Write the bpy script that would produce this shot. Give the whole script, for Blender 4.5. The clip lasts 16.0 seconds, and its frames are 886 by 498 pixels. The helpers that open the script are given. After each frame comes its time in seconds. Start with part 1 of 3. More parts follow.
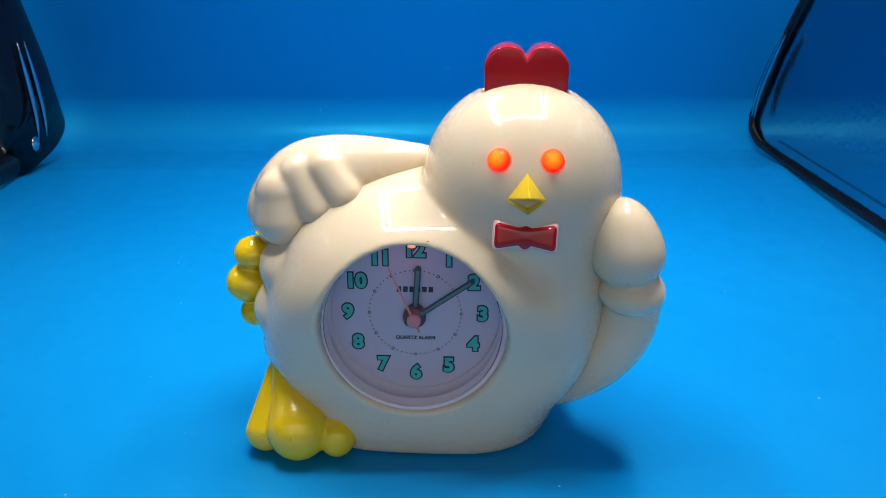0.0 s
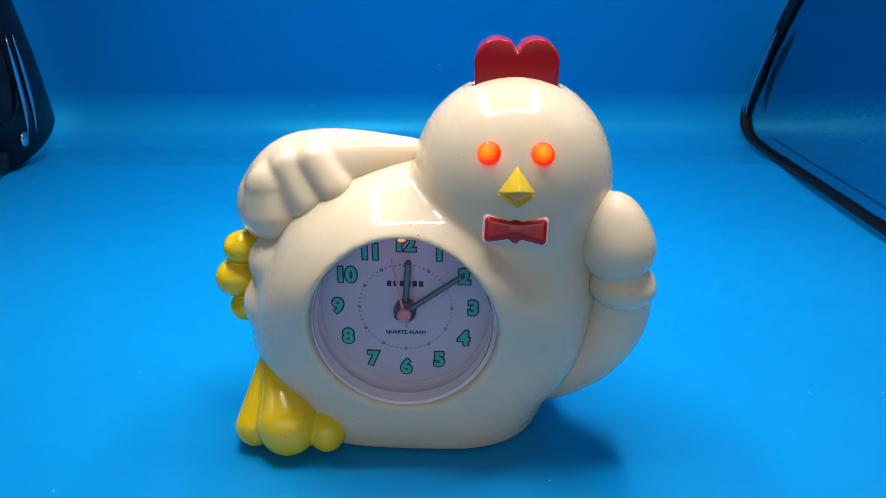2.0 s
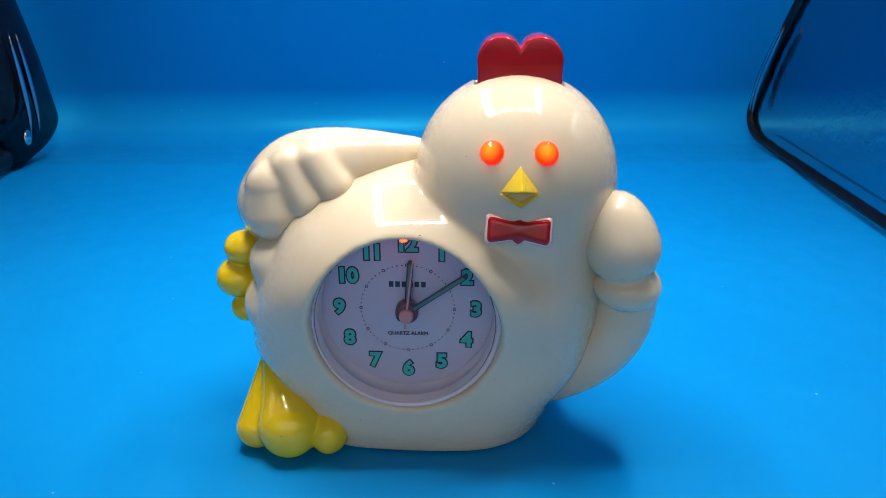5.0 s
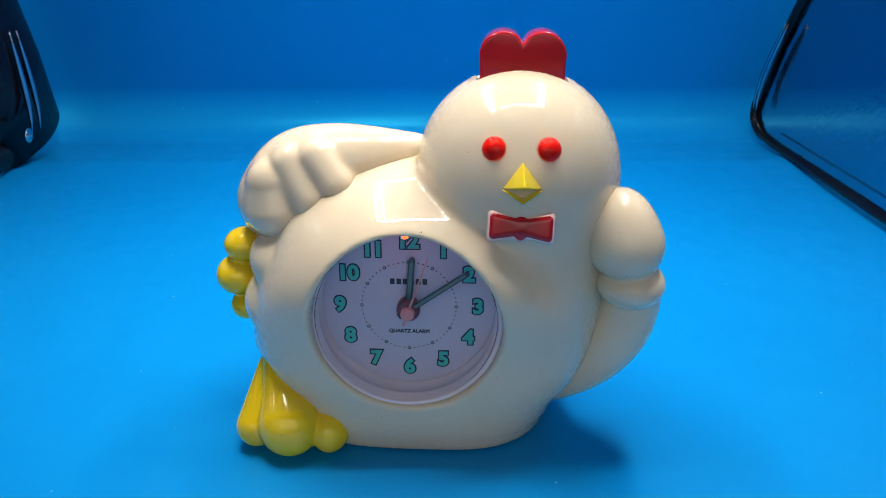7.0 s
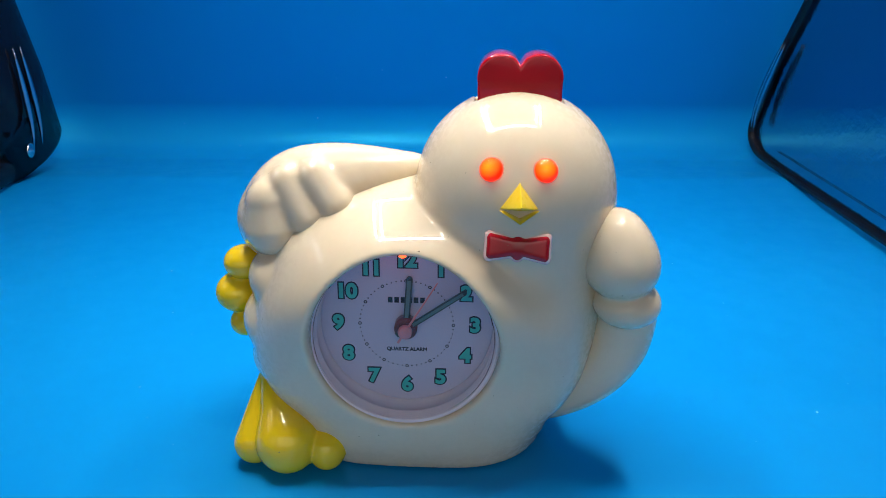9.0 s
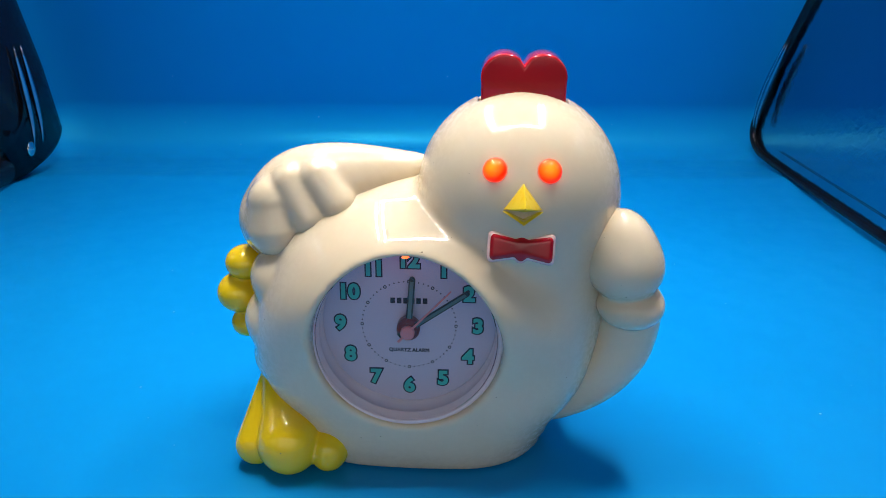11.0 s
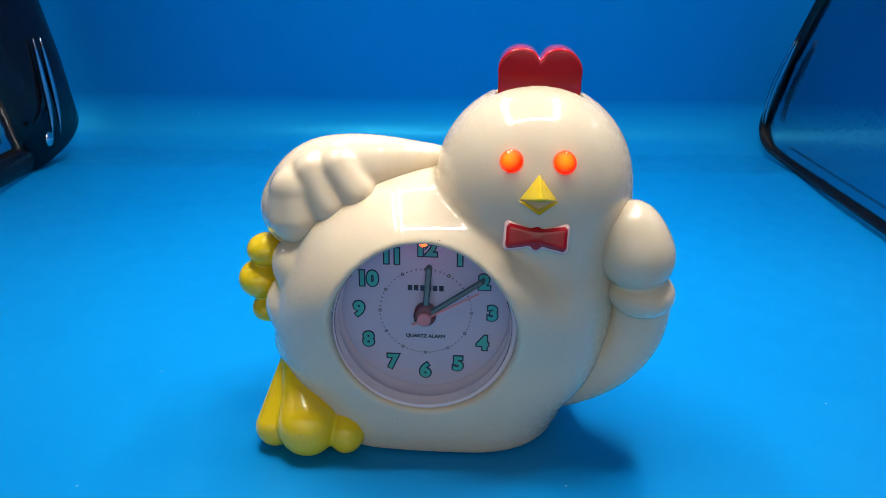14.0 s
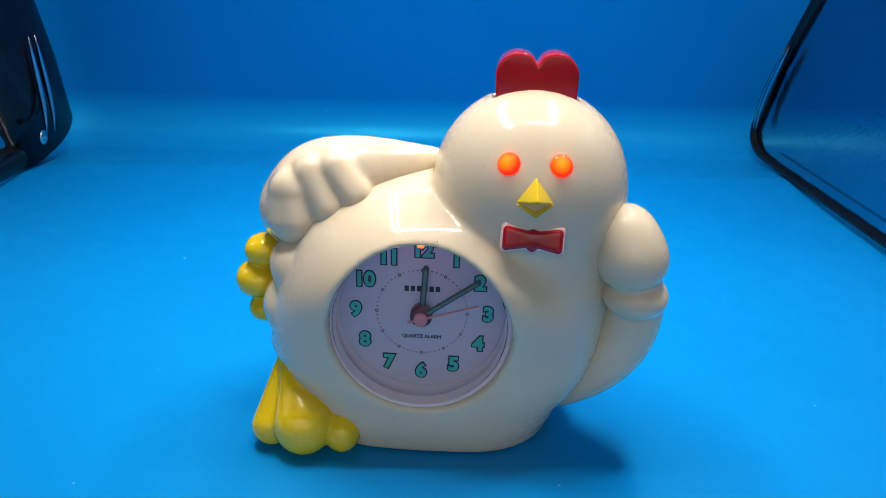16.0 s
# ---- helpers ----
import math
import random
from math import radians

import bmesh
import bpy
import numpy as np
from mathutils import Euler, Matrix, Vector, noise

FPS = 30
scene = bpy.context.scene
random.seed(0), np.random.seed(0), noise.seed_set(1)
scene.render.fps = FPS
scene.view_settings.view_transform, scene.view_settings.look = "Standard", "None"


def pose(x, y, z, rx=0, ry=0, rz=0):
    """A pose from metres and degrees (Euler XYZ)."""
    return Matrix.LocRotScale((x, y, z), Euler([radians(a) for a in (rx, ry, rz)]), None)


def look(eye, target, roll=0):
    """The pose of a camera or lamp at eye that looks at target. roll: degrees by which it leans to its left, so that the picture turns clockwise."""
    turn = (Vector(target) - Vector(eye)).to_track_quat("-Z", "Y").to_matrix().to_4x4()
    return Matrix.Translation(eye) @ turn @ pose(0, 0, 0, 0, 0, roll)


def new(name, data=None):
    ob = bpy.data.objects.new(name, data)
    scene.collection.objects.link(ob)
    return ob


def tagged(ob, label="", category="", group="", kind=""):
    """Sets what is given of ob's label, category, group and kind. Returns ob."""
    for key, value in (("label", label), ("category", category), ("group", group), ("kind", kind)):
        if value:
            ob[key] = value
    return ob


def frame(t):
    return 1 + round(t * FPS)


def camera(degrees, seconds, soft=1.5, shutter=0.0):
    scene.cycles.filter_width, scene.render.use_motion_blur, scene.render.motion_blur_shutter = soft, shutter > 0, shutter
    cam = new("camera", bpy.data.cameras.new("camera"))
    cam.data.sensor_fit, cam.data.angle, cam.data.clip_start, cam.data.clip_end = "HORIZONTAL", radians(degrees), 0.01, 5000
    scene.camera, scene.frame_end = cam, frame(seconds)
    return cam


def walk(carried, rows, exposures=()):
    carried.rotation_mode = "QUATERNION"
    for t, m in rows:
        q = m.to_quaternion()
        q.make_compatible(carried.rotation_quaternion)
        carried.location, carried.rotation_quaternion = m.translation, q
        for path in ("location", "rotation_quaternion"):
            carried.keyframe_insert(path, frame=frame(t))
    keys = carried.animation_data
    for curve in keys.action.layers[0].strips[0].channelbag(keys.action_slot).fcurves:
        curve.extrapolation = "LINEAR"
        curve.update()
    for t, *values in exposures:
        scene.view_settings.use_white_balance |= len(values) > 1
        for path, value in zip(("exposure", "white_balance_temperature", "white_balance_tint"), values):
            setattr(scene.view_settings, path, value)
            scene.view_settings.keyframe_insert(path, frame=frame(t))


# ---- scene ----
cam = camera(56.84, 16.0, soft=0.8)
PATH = [
    (0, (0.02221, -0.26202, 0.18346), (-0.06545, 1.59758, -0.54742), 0.01),
    (0.5, (0.02283, -0.26287, 0.18279), (-0.06494, 1.59769, -0.54564), 0.11),
    (1, (0.02217, -0.26168, 0.18177), (-0.06085, 1.59563, -0.55547), 0.11),
    (1.5, (0.02284, -0.26289, 0.18282), (-0.04794, 1.59843, -0.54553), 0.29),
    (2, (0.02317, -0.26154, 0.18195), (-0.04750, 1.59672, -0.55419), 0.16),
    (2.5, (0.02343, -0.25923, 0.18123), (-0.05536, 1.59817, -0.55625), 0.14),
    (3, (0.02361, -0.25545, 0.18067), (-0.05476, 1.60102, -0.55917), -0.08),
    (3.5, (0.02430, -0.25419, 0.18165), (-0.05495, 1.60176, -0.55942), -0.04),
    (4, (0.02428, -0.25639, 0.18165), (-0.05591, 1.60006, -0.55805), -0.01),
    (6.5, (0.02373, -0.25868, 0.18141), (-0.06545, 1.59528, -0.56350), 0.04),
    (7, (0.02415, -0.25621, 0.18003), (-0.06506, 1.59840, -0.56323), 0.01),
    (7.5, (0.02437, -0.25525, 0.17946), (-0.06746, 1.59484, -0.57467), -0.04),
    (8, (0.02421, -0.25636, 0.18040), (-0.06709, 1.59757, -0.56431), 0.18),
    (8.5, (0.02451, -0.25770, 0.18280), (-0.06328, 1.60613, -0.53722), 0.18),
    (9, (0.02498, -0.25781, 0.18245), (-0.06470, 1.60935, -0.52865), 0.28),
    (11.5, (0.02375, -0.25625, 0.18265), (-0.06617, 1.60888, -0.53375), 0.44),
    (12, (0.02377, -0.25842, 0.18503), (-0.07446, 1.60445, -0.53612), 0.35),
    (12.5, (0.02255, -0.25985, 0.18399), (-0.07269, 1.60359, -0.53610), 0.77),
    (13, (0.02056, -0.26149, 0.18440), (-0.07435, 1.60047, -0.53956), 0.86),
    (13.5, (0.02122, -0.26302, 0.18366), (-0.08434, 1.59905, -0.53852), 0.62),
    (14, (0.02086, -0.26467, 0.18350), (-0.08390, 1.59574, -0.54306), 0.71),
    (14.5, (0.02025, -0.26613, 0.18286), (-0.07752, 1.59540, -0.54181), 1.00),
    (15, (0.01963, -0.26613, 0.18224), (-0.06550, 1.59450, -0.54632), 1.20),
    (15.5, (0.01790, -0.26610, 0.18346), (-0.07049, 1.59848, -0.53454), 1.46),
    (16, (0.01872, -0.26775, 0.18446), (-0.06255, 1.59553, -0.53774), 1.45),
]
walk(cam, [(t, look(eye, target, roll)) for t, eye, target, roll in PATH])

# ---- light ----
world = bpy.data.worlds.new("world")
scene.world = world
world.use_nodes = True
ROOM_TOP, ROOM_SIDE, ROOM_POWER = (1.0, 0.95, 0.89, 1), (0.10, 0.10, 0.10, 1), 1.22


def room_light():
    """Fill light added through the world for an unseen room: dim low down, paler higher up."""
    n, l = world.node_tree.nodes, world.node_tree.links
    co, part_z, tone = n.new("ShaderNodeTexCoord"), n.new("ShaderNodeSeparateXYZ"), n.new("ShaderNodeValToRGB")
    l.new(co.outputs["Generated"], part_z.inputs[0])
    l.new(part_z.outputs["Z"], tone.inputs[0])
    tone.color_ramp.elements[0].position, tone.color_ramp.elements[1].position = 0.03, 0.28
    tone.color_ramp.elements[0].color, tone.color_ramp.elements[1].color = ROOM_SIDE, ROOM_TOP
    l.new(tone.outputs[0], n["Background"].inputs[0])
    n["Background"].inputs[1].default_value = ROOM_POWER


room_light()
STRIP_WATTS = 0.29
EYE_POWER = 2.0
DIAL_LED_POWER = 14.0
scene.view_settings.exposure = 0.0

# the photo box stands a little turned against the clock
BOX = pose(0, 0, 0, 0, 0, 3.2)


# ---- materials ----
def material(name, colour, rough=0.5, metal=0.0, spec=0.5, transmission=0.0, ior=1.46, coat=0.0, sub=0.0, emit=None, power=0.0):
    m = bpy.data.materials.new(name)
    m.use_nodes = True
    b = m.node_tree.nodes["Principled BSDF"]
    b.inputs["Base Color"].default_value = (*colour, 1)
    b.inputs["Roughness"].default_value = rough
    b.inputs["Metallic"].default_value = metal
    b.inputs["Specular IOR Level"].default_value = spec
    b.inputs["Transmission Weight"].default_value = transmission
    b.inputs["IOR"].default_value = ior
    b.inputs["Coat Weight"].default_value = coat
    b.inputs["Coat Roughness"].default_value = 0.03
    if sub:
        b.inputs["Subsurface Weight"].default_value = sub
        b.inputs["Subsurface Radius"].default_value = (1.0, 0.7, 0.45)
        b.inputs["Subsurface Scale"].default_value = 0.004
    if emit:
        b.inputs["Emission Color"].default_value = (*emit, 1)
        b.inputs["Emission Strength"].default_value = power
    return m


def nodes_of(m):
    return m.node_tree.nodes, m.node_tree.links, m.node_tree.nodes["Principled BSDF"]


def noise_tex(m, scale, detail=3, rough=0.55):
    n, l, b = nodes_of(m)
    co = n.new("ShaderNodeTexCoord")
    t = n.new("ShaderNodeTexNoise")
    t.inputs["Scale"].default_value, t.inputs["Detail"].default_value, t.inputs["Roughness"].default_value = scale, detail, rough
    l.new(co.outputs["Object"], t.inputs["Vector"])
    return t


def ramp(m, src, a, b, ca, cb):
    n, l, _ = nodes_of(m)
    r = n.new("ShaderNodeValToRGB")
    r.color_ramp.elements[0].position, r.color_ramp.elements[1].position = a, b
    r.color_ramp.elements[0].color, r.color_ramp.elements[1].color = (*ca, 1), (*cb, 1)
    l.new(src, r.inputs[0])
    return r


def mix(m, fac, a, b, blend="MIX"):
    n, l, _ = nodes_of(m)
    x = n.new("ShaderNodeMix")
    x.data_type, x.blend_type = "RGBA", blend
    for sock, v in ((x.inputs[0], fac), (x.inputs[6], a), (x.inputs[7], b)):
        if isinstance(v, (int, float)):
            sock.default_value = v
        elif isinstance(v, tuple):
            sock.default_value = (*v, 1)
        else:
            l.new(v, sock)
    return x.outputs[2]


def bump(m, height, strength, distance):
    n, l, b = nodes_of(m)
    x = n.new("ShaderNodeBump")
    x.inputs["Strength"].default_value, x.inputs["Distance"].default_value = strength, distance
    l.new(height, x.inputs["Height"])
    l.new(x.outputs[0], b.inputs["Normal"])
    return x


def moulded(name, light, dark, rough=0.16, coat=1.0, sub=0.0):
    """Glossy moulded plastic: a slow drift of tone, fine scuffs in the gloss, and rare dark flecks."""
    m = material(name, light, rough, spec=0.06, coat=coat, sub=sub)
    n, l, b = nodes_of(m)
    big, fine, fleck = noise_tex(m, 35, 2), noise_tex(m, 420, 4), noise_tex(m, 900, 1)
    tone = mix(m, ramp(m, big.outputs[0], 0.3, 0.75, (0, 0, 0), (1, 1, 1)).outputs[0], light, dark)
    spots = ramp(m, fleck.outputs[0], 0.175, 0.19, (1, 1, 1), (0, 0, 0))
    l.new(mix(m, spots.outputs[0], tone, (0.16, 0.11, 0.07)), b.inputs["Base Color"])
    l.new(ramp(m, fine.outputs[0], 0.35, 0.8, (rough * 0.8,) * 3, (rough * 1.5,) * 3).outputs[0], b.inputs["Roughness"])
    bump(m, big.outputs[0], 0.03, 0.0004)
    return m


IVORY = moulded("ivory_plastic", (0.735, 0.615, 0.44), (0.70, 0.575, 0.40), 0.26, sub=0.2)
YELLOW = moulded("yellow_plastic", (0.86, 0.60, 0.012), (0.80, 0.52, 0.01), 0.15)
BEAK = moulded("beak_plastic", (0.80, 0.60, 0.03), (0.74, 0.53, 0.02), 0.3)
RED = moulded("red_plastic", (0.45, 0.006, 0.016), (0.39, 0.005, 0.014), 0.2)
PINK = moulded("pink_edge_plastic", (0.85, 0.55, 0.52), (0.8, 0.5, 0.47), 0.3)
CUP = moulded("cup_plastic", (0.80, 0.74, 0.80), (0.74, 0.68, 0.75), 0.45, coat=0.15)
DIAL = moulded("dial_card", (0.60, 0.58, 0.72), (0.56, 0.545, 0.70), 0.55, coat=0.0)
TEAL = material("teal_print", (0.06, 0.52, 0.46), 0.5)
INK = material("ink_print", (0.012, 0.016, 0.04), 0.5)
POINTER = material("pointer_grey", (0.035, 0.05, 0.055), 0.35)
LUME = material("pointer_stripe", (0.12, 0.20, 0.20), 0.5)
MAROON = material("hub_maroon", (0.16, 0.03, 0.045), 0.35)
ROSE = material("second_rose", (0.75, 0.28, 0.30), 0.35)
GLASS = material("clear_window", (1, 1, 1), 0.0, transmission=1.0, ior=1.3)
EYE_GLASS = material("red_eye_lens", (0.95, 0.05, 0.02), 0.02, transmission=1.0, ior=1.3)
SOCKET = material("eye_socket", (0.55, 0.03, 0.03), 0.4)
EYE_DARK = material("eye_lamp_dark", (0.50, 0.03, 0.035), 0.35)
DIAL_GLOW = material("dial_led_glow", (1, 0.3, 0.1), 0.4, emit=(1.0, 0.022, 0.003), power=DIAL_LED_POWER)
LED = material("led_cover", (0.9, 0.9, 0.88), 0.4, emit=(1.0, 0.96, 0.91), power=8.0)
BOARD = material("white_board", (0.55, 0.55, 0.55), 0.6)


def blue_sheet():
    m = material("blue_vinyl", (0.001, 0.23, 0.60), 0.40, spec=0.75)
    n, l, b = nodes_of(m)
    b.inputs["Specular Tint"].default_value = (0.05, 0.9, 1.0, 1)
    big, mid = noise_tex(m, 5, 3), noise_tex(m, 55, 4)
    tone = mix(m, ramp(m, big.outputs[0], 0.3, 0.7, (0, 0, 0), (1, 1, 1)).outputs[0], (0.001, 0.222, 0.585), (0.002, 0.242, 0.615))
    co, cells = n.new("ShaderNodeTexCoord"), n.new("ShaderNodeTexVoronoi")
    cells.inputs["Scale"].default_value = 85
    l.new(co.outputs["Object"], cells.inputs["Vector"])
    specks = ramp(m, cells.outputs["Distance"], 0.025, 0.05, (1, 1, 1), (0, 0, 0))
    some = ramp(m, cells.outputs["Color"], 0.48, 0.52, (0, 0, 0), (1, 1, 1))
    worn = ramp(m, mid.outputs[0], 0.45, 0.6, (0.15, 0.15, 0.15), (0.9, 0.9, 0.9))
    fac = mix(m, 1.0, mix(m, 1.0, specks.outputs[0], some.outputs[0], "MULTIPLY"), worn.outputs[0], "MULTIPLY")
    l.new(mix(m, fac, tone, (0.40, 0.60, 0.85)), b.inputs["Base Color"])
    l.new(ramp(m, mid.outputs[0], 0.3, 0.75, (0.30,) * 3, (0.42,) * 3).outputs[0], b.inputs["Roughness"])
    bump(m, big.outputs[0], 0.10, 0.004)
    return m


def eye_glow():
    """The lamp is hottest in its middle and redder towards its rim."""
    m = material("eye_glow", (0.8, 0.2, 0.05), 0.4, emit=(1, 0.2, 0.02), power=EYE_POWER)
    n, l, b = nodes_of(m)
    co, dist = n.new("ShaderNodeTexCoord"), n.new("ShaderNodeVectorMath")
    dist.operation = "DISTANCE"
    dist.inputs[1].default_value = (-0.0006, -0.0031, 0.0007)
    l.new(co.outputs["Object"], dist.inputs[0])
    l.new(ramp(m, dist.outputs["Value"], 0.0003, 0.0024, (1.0, 0.95, 0.05), (1.0, 0.018, 0.001)).outputs[0], b.inputs["Emission Color"])
    return m


EYE_GLOW = eye_glow()


def film_sheet():
    m = material("dark_mirror_film", (0.34, 0.38, 0.46), 0.10, metal=1.0)
    t, f = noise_tex(m, 150, 2), noise_tex(m, 12, 2)
    n, l, b = nodes_of(m)
    l.new(ramp(m, f.outputs[0], 0.3, 0.7, (0.07,) * 3, (0.17,) * 3).outputs[0], b.inputs["Roughness"])
    bump(m, t.outputs[0], 0.18, 0.0015)
    return m


NICKEL = material("nickel", (0.75, 0.74, 0.72), 0.18, metal=1.0)
BLUE = blue_sheet()
FILM = film_sheet()
PIPING = material("black_vinyl_piping", (0.010, 0.011, 0.016), 0.14, spec=0.8)
PIPING_T = noise_tex(PIPING, 90, 3)
bump(PIPING, PIPING_T.outputs[0], 0.25, 0.002)
TABLE = material("table_wood", (0.24, 0.15, 0.08), 0.5)
TABLE_T = noise_tex(TABLE, 9, 5)
TABLE.node_tree.links.new(ramp(TABLE, TABLE_T.outputs[0], 0.3, 0.7, (0.19, 0.11, 0.06), (0.29, 0.19, 0.11)).outputs[0], TABLE.node_tree.nodes["Principled BSDF"].inputs["Base Color"])


# ---- mesh helpers ----
def shade(me, smooth=True):
    me.polygons.foreach_set("use_smooth", [smooth] * len(me.polygons))


def part(name, bm, mat, parent=None, label="", smooth=True, m=None):
    """Links a bmesh or mesh as one object under a thing or a part."""
    if isinstance(bm, bmesh.types.BMesh):
        me = bpy.data.meshes.new(name)
        bmesh.ops.recalc_face_normals(bm, faces=bm.faces)
        bm.to_mesh(me)
        bm.free()
    else:
        me = bm
    mats = mat if isinstance(mat, (list, tuple)) else [mat]
    if len(me.materials):
        me.materials.clear()
    for x in mats:
        me.materials.append(x)
    shade(me, smooth)
    ob = new(name, me)
    if m is not None:
        ob.matrix_basis = m
    if parent is not None:
        ob.parent = parent
    if label:
        tagged(ob, label)
    return ob


def box_bm(x0, x1, y0, y1, z0, z1, bevel=0.0, segments=2):
    bm = bmesh.new()
    bmesh.ops.create_cube(bm, size=1, matrix=Matrix.Translation(((x0 + x1) / 2, (y0 + y1) / 2, (z0 + z1) / 2)) @ Matrix.Diagonal((x1 - x0, y1 - y0, z1 - z0, 1)))
    if bevel:
        bmesh.ops.bevel(bm, geom=bm.edges[:], offset=bevel, segments=segments, profile=0.5, affect="EDGES")
    return bm


def extrude_outline(points, y0, y1, bevel=0.0, segments=3):
    """A solid from an outline in x and z, from y0 (front) to y1 (back), with rounded rims."""
    bm = bmesh.new()
    front = bm.faces.new([bm.verts.new((x, y0, z)) for x, z in points])
    got = bmesh.ops.extrude_face_region(bm, geom=[front])
    bmesh.ops.translate(bm, verts=[v for v in got["geom"] if isinstance(v, bmesh.types.BMVert)], vec=(0, y1 - y0, 0))
    bmesh.ops.recalc_face_normals(bm, faces=bm.faces)
    if bevel:
        rims = [e for e in bm.edges if abs(e.verts[0].co.y - e.verts[1].co.y) < 1e-7]
        bmesh.ops.bevel(bm, geom=rims, offset=bevel, segments=segments, profile=0.5, affect="EDGES", clamp_overlap=True)
    return bm


def lathe(profile, n=96, centre=(0, 0, 0)):
    """Turns a profile of (radius, y) round the y axis."""
    bm = bmesh.new()
    rings = []
    for r, y in profile:
        if r < 1e-7:
            rings.append([bm.verts.new((centre[0], centre[1] + y, centre[2]))])
        else:
            rings.append([bm.verts.new((centre[0] + r * math.cos(a), centre[1] + y, centre[2] + r * math.sin(a))) for a in [2 * math.pi * i / n for i in range(n)]])
    for a, b in zip(rings, rings[1:]):
        for i in range(n):
            j = (i + 1) % n
            vs = [a[i % len(a)], a[j % len(a)], b[j % len(b)], b[i % len(b)]]
            vs = list(dict.fromkeys(vs))
            if len(vs) > 2:
                bm.faces.new(vs)
    return bm


def tube(points, radii, n=16):
    """A round rod along points, with a radius at each."""
    bm = bmesh.new()
    rings, side = [], None
    pts = [Vector(p) for p in points]
    for i, p in enumerate(pts):
        d = (pts[min(i + 1, len(pts) - 1)] - pts[max(i - 1, 0)]).normalized()
        side = d.orthogonal().normalized() if side is None else (side - d * side.dot(d)).normalized()
        up = d.cross(side)
        rings.append([bm.verts.new(p + (side * math.cos(2 * math.pi * k / n) + up * math.sin(2 * math.pi * k / n)) * radii[i]) for k in range(n)])
    for a, b in zip(rings, rings[1:]):
        for k in range(n):
            bm.faces.new((a[k], a[(k + 1) % n], b[(k + 1) % n], b[k]))
    bm.faces.new(rings[0][::-1])
    bm.faces.new(rings[-1])
    return bm


# ---- rounded solids: distance functions turned into meshes ----
def ball(P, c, r):
    """An ellipsoid with centre c and radii r (a number or three)."""
    r = np.broadcast_to(np.asarray(r, float), (3,))
    q = (P - np.asarray(c)) / r
    k0 = np.sqrt((q * q).sum(1))
    k1 = np.sqrt(((q / r) ** 2).sum(1)) + 1e-9
    return k0 * (k0 - 1.0) / k1


def rod(P, a, b, ra, rb):
    """A rounded rod from a to b whose radius goes from ra to rb."""
    a, b = np.asarray(a, float), np.asarray(b, float)
    d = b - a
    h = np.clip(((P - a) @ d) / (d @ d), 0, 1)
    return np.sqrt(((P - a - h[:, None] * d) ** 2).sum(1)) - (ra + (rb - ra) * h)


def join(a, b, k):
    """Two solids in one, with a fillet of about k."""
    h = np.clip(0.5 + 0.5 * (b - a) / k, 0, 1)
    return b + (a - b) * h - k * h * (1 - h)


def limb(P, line, k):
    """A smooth rounded limb through (place, radius) rows."""
    rows = [np.array((*c, r)) for c, r in line]
    rows = [2 * rows[0] - rows[1]] + rows + [2 * rows[-1] - rows[-2]]
    pts = []
    for p0, p1, p2, p3 in zip(rows, rows[1:], rows[2:], rows[3:]):
        for i in range(4):
            s = i / 4
            pts.append(0.5 * (2 * p1 + (p2 - p0) * s + (2 * p0 - 5 * p1 + 4 * p2 - p3) * s * s + (3 * p1 - p0 - 3 * p2 + p3) * s ** 3))
    pts.append(rows[-2])
    d = None
    for a, b in zip(pts, pts[1:]):
        e = rod(P, a[:3], b[:3], a[3], b[3])
        d = e if d is None else join(d, e, k)
    return d


def cut(a, b, k):
    """a without b, with a rounded lip of about k."""
    return -join(-a, b, k)


